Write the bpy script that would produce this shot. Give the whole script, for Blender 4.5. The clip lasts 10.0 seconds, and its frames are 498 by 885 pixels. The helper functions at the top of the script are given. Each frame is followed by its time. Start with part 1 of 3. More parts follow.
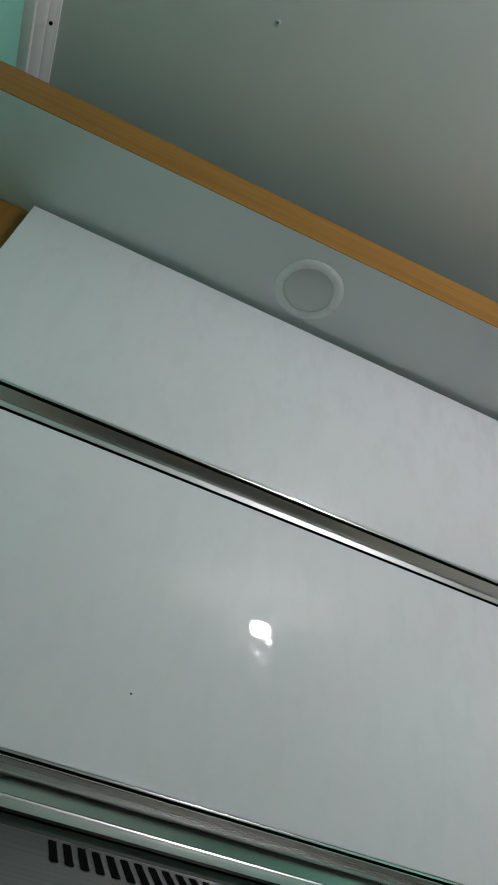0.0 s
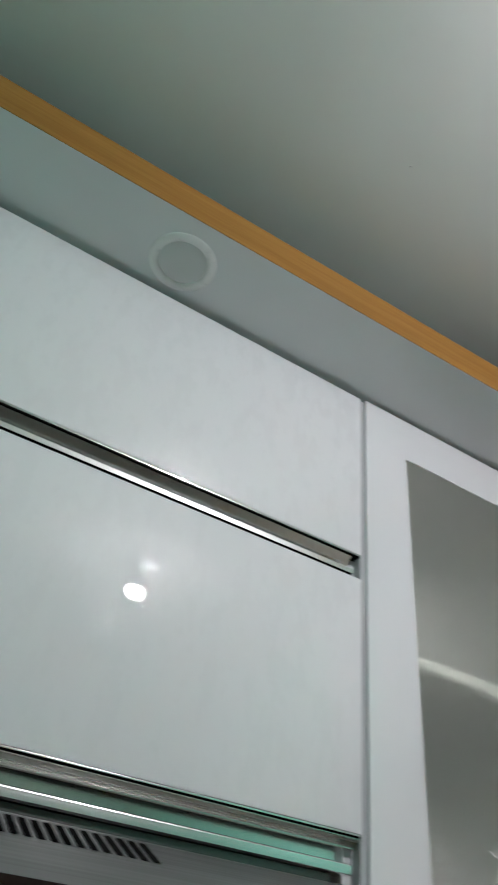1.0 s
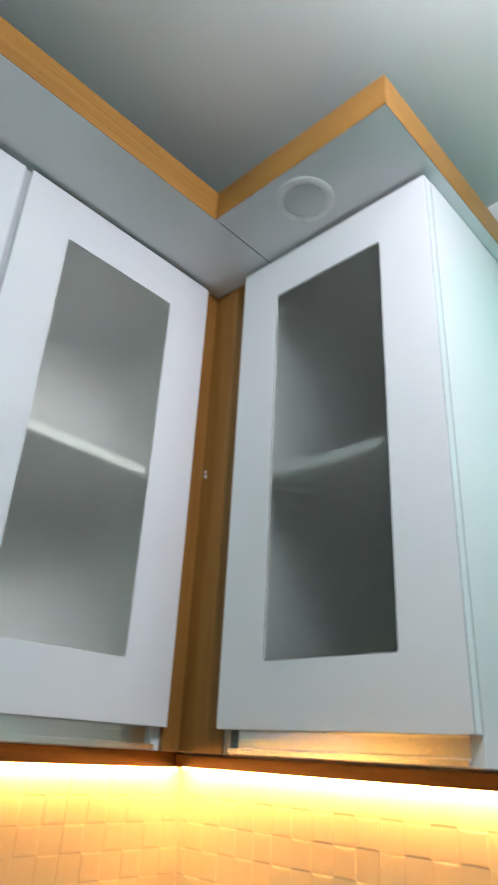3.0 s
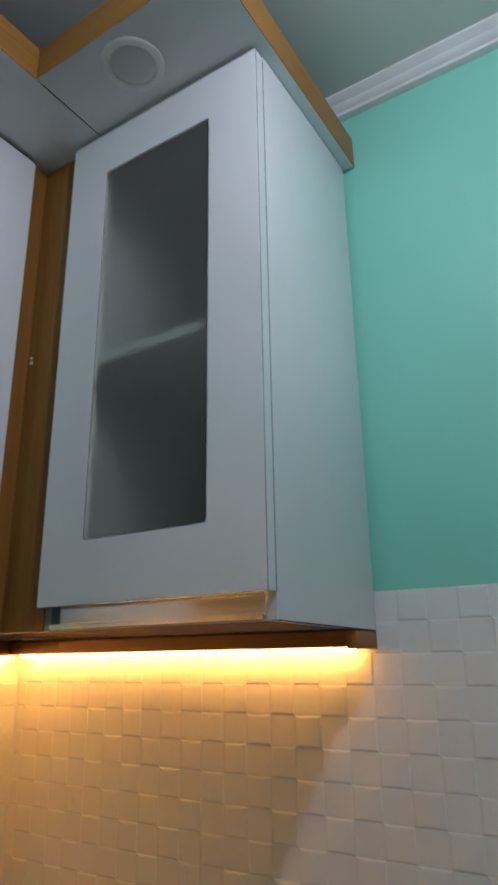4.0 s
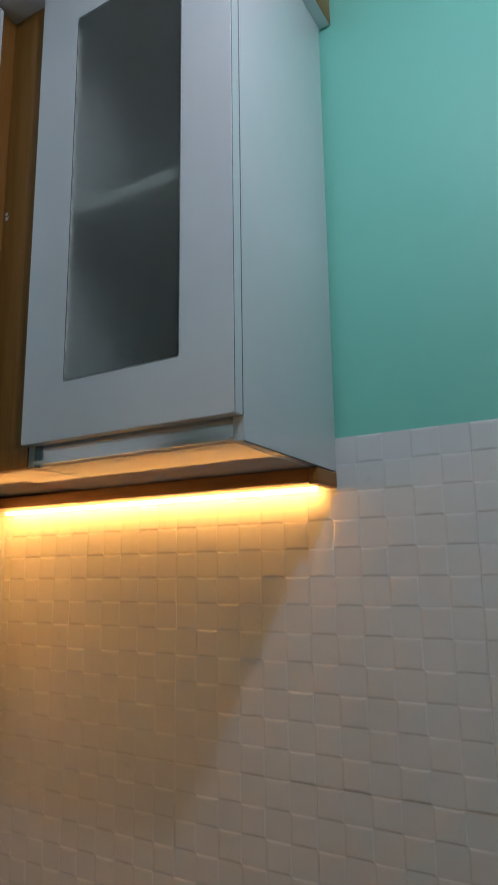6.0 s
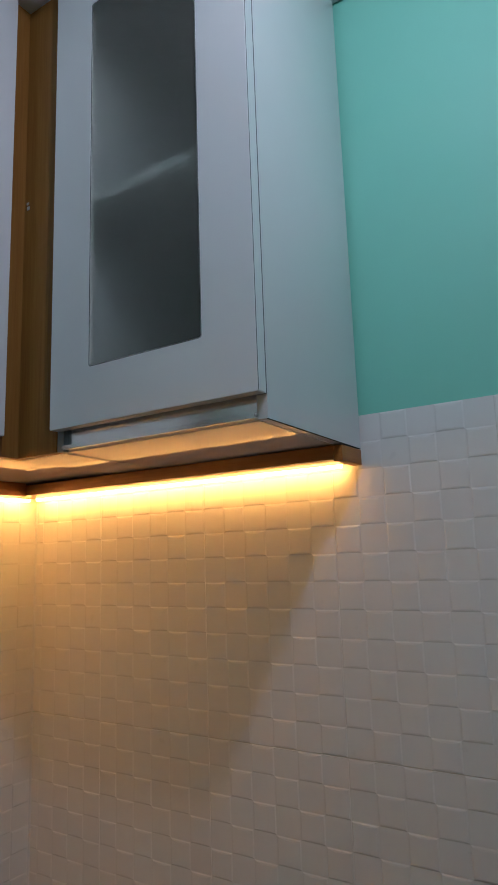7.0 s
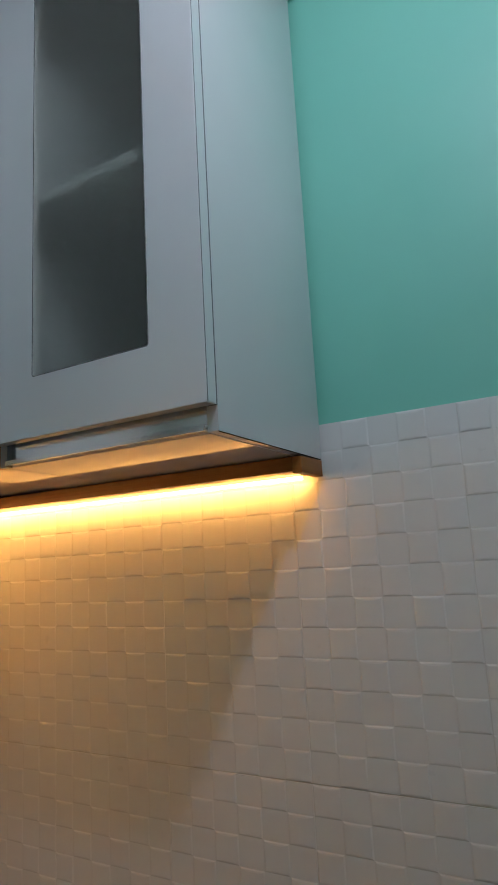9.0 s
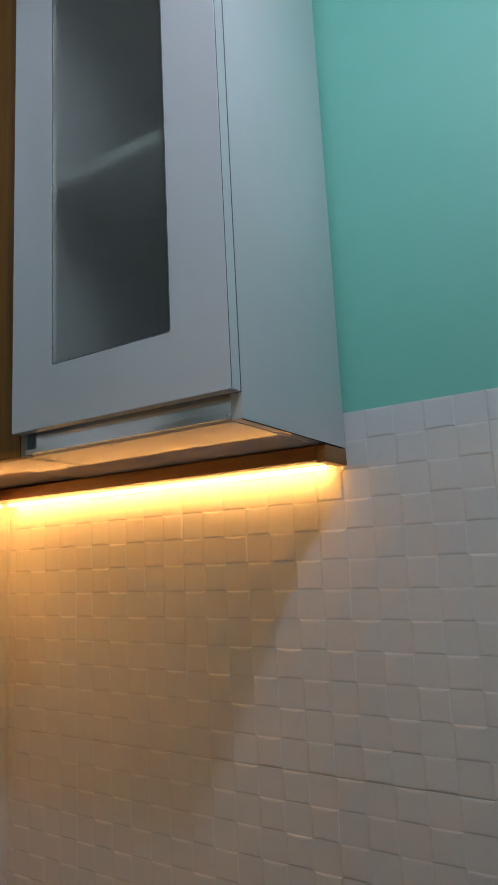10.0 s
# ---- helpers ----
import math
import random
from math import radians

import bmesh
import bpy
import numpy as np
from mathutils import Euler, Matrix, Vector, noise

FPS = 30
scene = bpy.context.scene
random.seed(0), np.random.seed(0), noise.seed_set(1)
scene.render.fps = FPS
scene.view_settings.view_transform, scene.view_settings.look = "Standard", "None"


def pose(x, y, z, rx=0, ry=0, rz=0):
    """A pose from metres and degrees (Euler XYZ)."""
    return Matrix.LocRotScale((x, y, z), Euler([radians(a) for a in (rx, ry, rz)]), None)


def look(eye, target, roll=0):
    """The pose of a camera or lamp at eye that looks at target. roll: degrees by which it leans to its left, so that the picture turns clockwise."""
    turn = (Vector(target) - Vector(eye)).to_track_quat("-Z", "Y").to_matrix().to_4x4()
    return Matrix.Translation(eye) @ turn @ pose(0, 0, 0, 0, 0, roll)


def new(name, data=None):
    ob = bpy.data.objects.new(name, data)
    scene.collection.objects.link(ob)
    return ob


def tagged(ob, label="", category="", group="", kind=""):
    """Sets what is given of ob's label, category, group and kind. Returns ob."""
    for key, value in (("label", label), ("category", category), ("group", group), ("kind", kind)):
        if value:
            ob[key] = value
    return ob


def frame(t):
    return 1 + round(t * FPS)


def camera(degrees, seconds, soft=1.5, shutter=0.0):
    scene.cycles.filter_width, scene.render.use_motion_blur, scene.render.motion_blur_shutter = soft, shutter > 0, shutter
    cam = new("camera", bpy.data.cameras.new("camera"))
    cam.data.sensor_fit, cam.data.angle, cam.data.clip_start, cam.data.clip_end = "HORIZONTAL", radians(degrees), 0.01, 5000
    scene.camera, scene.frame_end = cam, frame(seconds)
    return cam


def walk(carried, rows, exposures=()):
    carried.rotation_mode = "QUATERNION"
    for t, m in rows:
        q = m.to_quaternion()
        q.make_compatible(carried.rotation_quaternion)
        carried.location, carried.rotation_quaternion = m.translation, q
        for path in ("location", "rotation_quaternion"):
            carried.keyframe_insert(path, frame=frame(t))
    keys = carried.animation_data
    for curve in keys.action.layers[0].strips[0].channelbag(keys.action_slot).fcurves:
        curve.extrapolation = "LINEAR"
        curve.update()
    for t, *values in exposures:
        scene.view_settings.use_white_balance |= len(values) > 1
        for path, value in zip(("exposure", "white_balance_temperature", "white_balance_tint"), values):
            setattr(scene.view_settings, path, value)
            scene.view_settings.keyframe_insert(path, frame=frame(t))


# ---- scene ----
EXPOSURES = [(0.0, -0.58, 6200, 21.5), (0.5, -0.16, 6200, 22), (1.0, -0.25, 6150, 21.3), (1.5, 0.0, 6230, 22), (2.0, 0.37, 6270, 21.5), (2.5, 0.54, 6280, 21.5), (3.0, 0.07, 5850, 20.5), (3.3, -0.22, 5720, 20.5),
             (4.2, -1.08, 5500, 20), (4.5, -1.1, 5450, 20), (6.0, -1.07, 5420, 19.5), (7.5, -1.06, 5250, 23), (8.3, -1.06, 5400, 20.5), (8.9, -1.06, 5430, 19.5), (10.0, -1.06, 5410, 21)]
cam = camera(41.9, 10.0, soft=1.25, shutter=0.4)
PATH = [
    (0, (0.032, -0.033, 1.872), (0.412, 1.4165, 3.196), 12.94),
    (0.5, (0.058, -0.053, 1.871), (0.448, 1.402, 3.184), 12.75),
    (1, (0.077, -0.094, 1.862), (0.7475, 1.2895, 3.143), 8.05),
    (1.5, (0.1455, -0.165, 1.863), (0.942, 1.213, 3.075), 7.35),
    (2, (0.235, -0.225, 1.845), (1.143, 1.168, 2.957), 6.6),
    (2.5, (0.283, -0.268, 1.824), (1.367, 1.084, 2.822), 5.2),
    (3, (0.325, -0.29, 1.805), (1.614, 0.972, 2.669), 3.2),
    (3.2, (0.341, -0.297, 1.793), (1.703, 0.909, 2.624), 1.6),
    (4.3, (0.402, -0.357, 1.744), (2.05, 0.625, 2.311), -0.9),
    (4.5, (0.408, -0.359, 1.733), (2.07, 0.614, 2.272), -1.1),
    (5, (0.417, -0.364, 1.702), (2.11, 0.586, 2.182), -3.1),
    (5.5, (0.377, -0.373, 1.664), (2.053, 0.624, 2.106), -2.3),
    (6, (0.366, -0.374, 1.626), (2.058, 0.621, 2.012), -0.8),
    (6.2, (0.356, -0.369, 1.611), (2.056, 0.626, 1.957), -0.8),
    (7.3, (0.361, -0.39, 1.616), (2.013, 0.682, 1.965), -2.1),
    (7.5, (0.369, -0.406, 1.62), (2.048, 0.627, 1.963), -1.5),
    (8, (0.392, -0.394, 1.63), (2.095, 0.589, 2.0), -1.9),
    (8.5, (0.413, -0.392, 1.625), (2.132, 0.566, 1.983), -3.0),
    (9, (0.417, -0.38, 1.632), (2.114, 0.615, 1.989), -3.1),
    (9.5, (0.427, -0.371, 1.634), (2.102, 0.661, 1.993), -2.9),
    (10, (0.428, -0.359, 1.633), (2.104, 0.68, 1.964), -2.9),
]
walk(cam, [(t, look(e, g, r)) for t, e, g, r in PATH], EXPOSURES)


# ---- light ----
world = bpy.data.worlds.new("room_air")
world.use_nodes = True
world.node_tree.nodes["Background"].inputs[0].default_value = (0.5, 0.6, 0.7, 1)
world.node_tree.nodes["Background"].inputs[1].default_value = 0.02
scene.world = world

LAMP_POWER = 595.0
LED_POWER = 91.0
LAMP_AT = (0.650, -0.420, 2.757)


# ---- materials ----
def material(name):
    m = bpy.data.materials.new(name)
    m.use_nodes = True
    nt = m.node_tree
    return m, nt, nt.nodes["Principled BSDF"]


def position(nt, scale):
    geo = nt.nodes.new("ShaderNodeNewGeometry")
    mp = nt.nodes.new("ShaderNodeMapping")
    mp.inputs["Scale"].default_value = scale
    nt.links.new(geo.outputs["Position"], mp.inputs["Vector"])
    return mp.outputs["Vector"]


def grain(nt, vec, scale, detail=4.0, rough=0.55):
    n = nt.nodes.new("ShaderNodeTexNoise")
    n.inputs["Scale"].default_value = scale
    n.inputs["Detail"].default_value = detail
    n.inputs["Roughness"].default_value = rough
    nt.links.new(vec, n.inputs["Vector"])
    return n.outputs["Fac"]


def ramp(nt, fac, stops):
    r = nt.nodes.new("ShaderNodeValToRGB")
    while len(r.color_ramp.elements) < len(stops):
        r.color_ramp.elements.new(0.5)
    for e, (p, c) in zip(r.color_ramp.elements, stops):
        e.position = p
        e.color = (*c, 1) if len(c) == 3 else c
    nt.links.new(fac, r.inputs["Fac"])
    return r.outputs["Color"]


def remap(nt, fac, lo, hi, a=0.3, b=0.7):
    r = nt.nodes.new("ShaderNodeMapRange")
    r.inputs["From Min"].default_value, r.inputs["From Max"].default_value = a, b
    r.inputs["To Min"].default_value, r.inputs["To Max"].default_value = lo, hi
    nt.links.new(fac, r.inputs["Value"])
    return r.outputs["Result"]


def bump(nt, bsdf, fac, strength, distance):
    b = nt.nodes.new("ShaderNodeBump")
    b.inputs["Strength"].default_value = strength
    b.inputs["Distance"].default_value = distance
    nt.links.new(fac, b.inputs["Height"])
    nt.links.new(b.outputs["Normal"], bsdf.inputs["Normal"])


def painted(name, dark, light, rough, scale=3.0, fine=220.0, relief=0.08, coat=0.0, stretch=(1, 1, 1), depth=0.0006):
    m, nt, bsdf = material(name)
    vec = position(nt, stretch)
    nt.links.new(ramp(nt, grain(nt, vec, scale, 5), [(0.3, dark), (0.7, light)]), bsdf.inputs["Base Color"])
    nt.links.new(remap(nt, grain(nt, vec, scale * 4), rough * 0.75, rough * 1.3), bsdf.inputs["Roughness"])
    bsdf.inputs["Coat Weight"].default_value = coat
    bsdf.inputs["Coat Roughness"].default_value = 0.04
    if relief:
        bump(nt, bsdf, grain(nt, vec, fine, 3), relief, depth)
    return m


def wood(name, axis, tone=(1.0, 1.0, 1.0)):
    m, nt, bsdf = material(name)
    stretch = [38.0, 38.0, 38.0]
    stretch[axis] = 1.3
    vec = position(nt, stretch)
    fibres = grain(nt, vec, 5.0, 6, 0.65)
    broad = grain(nt, vec, 0.9, 3)
    mix = nt.nodes.new("ShaderNodeMath")
    mix.operation = "MULTIPLY_ADD"
    mix.inputs[1].default_value = 0.55
    nt.links.new(fibres, mix.inputs[0])
    half = nt.nodes.new("ShaderNodeMath")
    half.operation = "MULTIPLY"
    half.inputs[1].default_value = 0.45
    nt.links.new(broad, half.inputs[0])
    nt.links.new(half.outputs[0], mix.inputs[2])
    nt.links.new(ramp(nt, mix.outputs[0], [(p, tuple(v * k for v, k in zip(c, tone))) for p, c in ((0.30, (0.25, 0.110, 0.021)), (0.5, (0.335, 0.163, 0.034)), (0.70, (0.40, 0.208, 0.051)))]), bsdf.inputs["Base Color"])
    bsdf.inputs["Roughness"].default_value = 0.4
    bsdf.inputs["Specular IOR Level"].default_value = 0.25
    bump(nt, bsdf, fibres, 0.06, 0.0004)
    return m


def gloss_white(name, smeared):
    """High-gloss laminate with a slight waviness; the flaps over the stove carry greasy wipe marks in their gloss."""
    m, nt, bsdf = material(name)
    vec = position(nt, (1, 1, 1))
    nt.links.new(ramp(nt, grain(nt, vec, 2.2, 3), [(0.3, (0.74, 0.755, 0.77)), (0.7, (0.79, 0.80, 0.81))]), bsdf.inputs["Base Color"])
    smear = grain(nt, position(nt, (9, 9, 3.5)), 3.0, 5, 0.7)
    if smeared:
        patch = grain(nt, position(nt, (34, 34, 15)), 1.0, 5, 0.7)
        nt.links.new(remap(nt, patch, 0.0, 0.55, 0.49, 0.59), bsdf.inputs["Coat Weight"])  # thin grease film, broken up
        bsdf.inputs["Coat Roughness"].default_value = 0.05
        streak = nt.nodes.new("ShaderNodeBump")  # the film dried in fine level ripples
        streak.inputs["Strength"].default_value = 1.0
        streak.inputs["Distance"].default_value = 0.0004
        nt.links.new(grain(nt, position(nt, (95, 95, 260)), 1.0, 3, 0.6), streak.inputs["Height"])
        nt.links.new(streak.outputs["Normal"], bsdf.inputs["Coat Normal"])
        nt.links.new(remap(nt, smear, 0.014, 0.03, 0.45, 0.8), bsdf.inputs["Roughness"])
        bump(nt, bsdf, grain(nt, vec, 7.0, 2), 0.02, 0.001)
    else:
        nt.links.new(remap(nt, smear, 0.010, 0.035, 0.45, 0.8), bsdf.inputs["Roughness"])
        bump(nt, bsdf, grain(nt, vec, 5.0, 2), 0.015, 0.001)
    return m


def brushed(name, tone, rough, axis, streak=140.0):
    m, nt, bsdf = material(name)
    stretch = [1.0, 1.0, 1.0]
    for i in range(3):
        stretch[i] = 0.6 if i == axis else streak
    fine = grain(nt, position(nt, stretch), 3.0, 4)
    nt.links.new(ramp(nt, fine, [(0.25, tuple(c * 0.96 for c in tone)), (0.75, tone)]), bsdf.inputs["Base Color"])
    nt.links.new(remap(nt, fine, rough * 0.85, rough * 1.15), bsdf.inputs["Roughness"])
    bsdf.inputs["Metallic"].default_value = 1.0
    bump(nt, bsdf, fine, 0.015, 0.0002)
    return m


def frosted():
    """Etched glass: light passes in a wide cone, and a little scatters at the surface."""
    m, nt, bsdf = material("frosted_glass")
    vec = position(nt, (1, 1, 1))
    bsdf.inputs["Base Color"].default_value = (0.93, 0.965, 0.875, 1)
    bsdf.inputs["Transmission Weight"].default_value = 0.984
    bsdf.inputs["Specular IOR Level"].default_value = 0.15
    bsdf.inputs["IOR"].default_value = 1.25
    nt.links.new(remap(nt, grain(nt, vec, 5.0, 3), 0.49, 0.57), bsdf.inputs["Roughness"])
    return m


def glowing(name, colour, power):
    m, nt, bsdf = material(name)
    bsdf.inputs["Base Color"].default_value = (0.8, 0.8, 0.8, 1)
    bsdf.inputs["Emission Color"].default_value = (*colour, 1)
    bsdf.inputs["Emission Strength"].default_value = power
    return m


WHITE, WIPED = gloss_white("white_gloss_laminate", False), gloss_white("wiped_gloss_laminate", True)
CARCASS = painted("white_melamine", (0.70, 0.71, 0.72), (0.76, 0.77, 0.78), 0.32, 4.0, 300.0, 0.05)
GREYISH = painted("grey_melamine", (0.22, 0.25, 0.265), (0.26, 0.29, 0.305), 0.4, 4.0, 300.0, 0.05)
# back and top of the end cabinet: its unlit depth put into the colour
DIM_BACK = painted("dim_interior_backing", (0.055, 0.070, 0.070), (0.070, 0.088, 0.086), 0.5, 4.0, 300.0, 0.05)
GAP_GREY = painted("shaded_carcass_edge", (0.40, 0.41, 0.43), (0.46, 0.47, 0.49), 0.5, 9.0, 300.0, 0.0)
# upright boards: a darker tone puts the shade of their recess into the wood
WOOD_X, WOOD_Y, SHADED_WOOD_Z = wood("honey_wood_lengthwise", 0), wood("honey_wood_crosswise", 1), wood("shaded_wood_upright", 2, (0.84, 0.79, 0.80))
# rails: warm shade under the cabinets, tinted into the wood
SHADED_RAIL_X, SHADED_RAIL_Y = wood("shaded_rail_lengthwise", 0, (0.94, 0.82, 0.78)), wood("shaded_rail_crosswise", 1, (0.94, 0.82, 0.78))
ALU_X, ALU_Y = brushed("aluminium_profile_long", (0.75, 0.775, 0.76), 0.24, 0), brushed("aluminium_profile_cross", (0.86, 0.87, 0.86), 0.2, 1)
ALU_DARK = brushed("anodised_grip_bar", (0.50, 0.49, 0.46), 0.26, 0, 70.0)
STEEL = brushed("hood_steel", (0.105, 0.108, 0.105), 0.34, 0, 60.0)
# unseen cornice tops, dark so the recess under the ceiling stays in shade
DARK_TOP = painted("unseen_dark_board", (0.13, 0.11, 0.085), (0.18, 0.15, 0.12), 0.85, 6.0, 200.0, 0.1)
BLACK = painted("black_glass_front", (0.013, 0.008, 0.007), (0.016, 0.010, 0.009), 0.22, 6.0, 100.0, 0.0)
DARK = painted("dark_recess", (0.004, 0.004, 0.004), (0.007, 0.007, 0.007), 0.8, 20.0, 100.0, 0.0)
SEAM = painted("shadowed_joint", (0.10, 0.11, 0.12), (0.14, 0.15, 0.16), 0.7, 20.0, 100.0, 0.0)
DARK.node_tree.nodes["Principled BSDF"].inputs["Specular IOR Level"].default_value = 0.0
TEAL = painted("teal_wall_paint", (0.255, 0.66, 0.53), (0.28, 0.695, 0.56), 0.42, 1.6, 160.0, 0.12, depth=0.0012)
MINT = painted("pale_mint_paint", (0.52, 0.68, 0.60), (0.56, 0.72, 0.64), 0.45, 1.6, 160.0, 0.12, depth=0.0012)
CEILING = painted("ceiling_paint", (0.62, 0.64, 0.61), (0.69, 0.71, 0.68), 0.75, 2.4, 130.0, 0.15, depth=0.0012)
MOULD = painted("white_moulding_plaster", (0.72, 0.72, 0.72), (0.80, 0.80, 0.80), 0.5, 7.0, 120.0, 0.1)
CERAMIC = painted("white_glazed_ceramic", (0.79, 0.775, 0.75), (0.83, 0.815, 0.79), 0.36, 6.0, 60.0, 0.05)
CERAMIC.node_tree.nodes["Principled BSDF"].inputs["Specular IOR Level"].default_value = 0.38
BLACK.node_tree.nodes["Principled BSDF"].inputs["Specular IOR Level"].default_value = 0.2
GROUT = painted("grey_grout", (0.56, 0.52, 0.45), (0.66, 0.61, 0.54), 0.85, 30.0, 300.0, 0.2)
BOUNCE_GREY = painted("unseen_bounce_board", (0.31, 0.32, 0.305), (0.36, 0.37, 0.355), 0.35, 3.0, 90.0, 0.05)
FLOOR = painted("grey_floor_tile", (0.14, 0.145, 0.138), (0.18, 0.185, 0.177), 0.25, 2.0, 90.0, 0.05)
PLASTIC = painted("white_lamp_plastic", (0.78, 0.79, 0.78), (0.82, 0.83, 0.82), 0.3, 12.0, 200.0, 0.0)
DIFFUSER = painted("milky_diffuser", (0.62, 0.64, 0.63), (0.66, 0.68, 0.67), 0.4, 12.0, 200.0, 0.0)
FROST = frosted()
BULB = glowing("lamp_bulb", (1.0, 0.965, 0.92), LAMP_POWER)
LED = glowing("warm_led", (1.0, 0.452, 0.072), LED_POWER)


# ---- mesh helpers ----
def box(bm, x0, y0, z0, x1, y1, z1, bevel=0.0):
    r = bmesh.ops.create_cube(bm, size=1.0, matrix=Matrix.Translation(((x0 + x1) / 2, (y0 + y1) / 2, (z0 + z1) / 2)) @ Matrix.Diagonal((x1 - x0, y1 - y0, z1 - z0, 1)))
    if bevel:
        edges = list({e for v in r["verts"] for e in v.link_edges})
        bmesh.ops.bevel(bm, geom=edges, offset=bevel, segments=2, profile=0.7, affect="EDGES")
    return bm


def board(x0, y0, z0, x1, y1, z1, bevel=0.0):
    return box(bmesh.new(), x0, y0, z0, x1, y1, z1, bevel)


def extrude_profile(points, axis, a, b):
    """A closed outline (two coordinates across the axis, in x, y, z order) drawn out from a to b."""
    bm = bmesh.new()

    def at(p, s):
        c = list(p)
        c.insert(axis, s)
        return bm.verts.new(c)

    one, two = [at(p, a) for p in points], [at(p, b) for p in points]
    bm.faces.new(one)
    bm.faces.new(list(reversed(two)))
    n = len(points)
    for i in range(n):
        bm.faces.new((one[i], two[i], two[(i + 1) % n], one[(i + 1) % n]))
    bmesh.ops.recalc_face_normals(bm, faces=bm.faces)
    return bm


def rounded_rect(x0, z0, x1, z1, r, steps=4):
    pts = []
    for cx, cz, start in ((x1 - r, z1 - r, 0), (x0 + r, z1 - r, 90), (x0 + r, z0 + r, 180), (x1 - r, z0 + r, 270)):
        for i in range(steps + 1):
            a = radians(start + 90 * i / steps)
            pts.append((cx + r * math.cos(a), cz + r * math.sin(a)))
    return pts


def framed_door(x0, z0, x1, z1, gx0, gz0, gx1, gz1, y0, y1):
    """A one-piece door with a routed opening; edges eased at the front."""
    bm = bmesh.new()
    e = 0.0009
    loops = []
    for grow, y in ((-e, y0), (0, y0 + e), (0, y1)):
        loops.append([bm.verts.new((x, y, z)) for x, z in rounded_rect(x0 - grow, z0 - grow, x1 + grow, z1 + grow, 0.003)])
    inner = []
    for grow, y in ((0.0003, y0), (0, y0 + 0.0003), (0, y0 + 0.0012), (0.012, y0 + 0.0012), (0.012, y1)):  # rebated behind for the pane
        inner.append([bm.verts.new((x, y, z)) for x, z in rounded_rect(gx0 - grow, gz0 - grow, gx1 + grow, gz1 + grow, 0.005)])
    n = len(loops[0])

    def skin(a, b):
        for i in range(n):
            bm.faces.new((a[i], a[(i + 1) % n], b[(i + 1) % n], b[i]))

    skin(loops[0], loops[1]), skin(loops[1], loops[2])
    for a, b in zip(inner, inner[1:]):
        skin(a, b)
    skin(loops[0], inner[0]), skin(loops[2], inner[-1])
    bmesh.ops.recalc_face_normals(bm, faces=bm.faces)
    return bm


def opening_ring(gx0, gz0, gx1, gz1, y0, y1, width):
    """A thin flat ring that runs round the inside of a door's opening."""
    bm = bmesh.new()
    loops = [[bm.verts.new((x, y, z)) for x, z in rounded_rect(gx0 + k, gz0 + k, gx1 - k, gz1 - k, 0.005 - k)] for k, y in ((0.0001, y1), (0.0001, y0), (width, y0), (width, y1))]
    n = len(loops[0])
    for a, b in zip(loops, loops[1:] + loops[:1]):
        for i in range(n):
            bm.faces.new((a[i], a[(i + 1) % n], b[(i + 1) % n], b[i]))
    bmesh.ops.recalc_face_normals(bm, faces=bm.faces)
    return bm


def turned(points, n=40, cap=True):
    """A lathe body about z: points are (radius, z)."""
    bm = bmesh.new()
    rings = [[bm.verts.new((r * math.cos(2 * math.pi * i / n), r * math.sin(2 * math.pi * i / n), z)) for i in range(n)] for r, z in points]
    for a, b in zip(rings, rings[1:]):
        for i in range(n):
            bm.faces.new((a[i], a[(i + 1) % n], b[(i + 1) % n], b[i]))
    if cap:
        bm.faces.new(rings[0]), bm.faces.new(rings[-1])
    bmesh.ops.recalc_face_normals(bm, faces=bm.faces)
    return bm


WHERE = {}


def smooth_by_angle(mesh, limit=40):
    for p in mesh.polygons:
        p.use_smooth = True
    mesh.set_sharp_from_angle(angle=radians(limit))


def mesh_object(name, bm, mat, m=None):
    """Links a bmesh in world coordinates as one object whose origin is the middle of its base."""
    if m is not None:
        bm.transform(m)
    lo = Vector([min(v.co[i] for v in bm.verts) for i in range(3)])
    hi = Vector([max(v.co[i] for v in bm.verts) for i in range(3)])
    base = Vector(((lo.x + hi.x) / 2, (lo.y + hi.y) / 2, lo.z))
    bm.transform(Matrix.Translation(-base))
    me = bpy.data.meshes.new(name)
    bm.to_mesh(me)
    bm.free()
    me.materials.append(mat)
    smooth_by_angle(me)
    ob = new(name, me)
    ob.location = base
    WHERE[ob] = base
    return ob


def thing(name, at, label, category, group="", kind=""):
    ob = tagged(new(name), label, category, group, kind)
    ob.empty_display_size = 0.05
    ob.location = at
    WHERE[ob] = Vector(at)
    return ob


def part(name, bm, mat, parent, label="", m=None):
    ob = mesh_object(name, bm, mat, m)
    ob.parent = parent
    ob.matrix_parent_inverse = Matrix.Translation(-WHERE[parent])
    if label:
        tagged(ob, label)
    return ob


def structure(name, bm, mat, label, category):
    return tagged(mesh_object(name, bm, mat), label, category, kind="structure")


# ---- the room ----
X_WEST, X_EAST, Y_NORTH, Y_SOUTH = -0.314, 1.463, 0.978, -2.6
Z_CEIL = 2.906
T = 0.12
structure("floor", board(X_WEST - T, Y_SOUTH - T, -0.1, X_EAST + T, Y_NORTH + T, 0.0), FLOOR, "plain grey floor of the narrow kitchen", "floor")
structure("ceiling", board(X_WEST - T, Y_SOUTH - T, Z_CEIL, X_EAST + T, Y_NORTH + T, Z_CEIL + 0.1), CEILING, "white painted ceiling with a few filled screw holes", "ceiling")
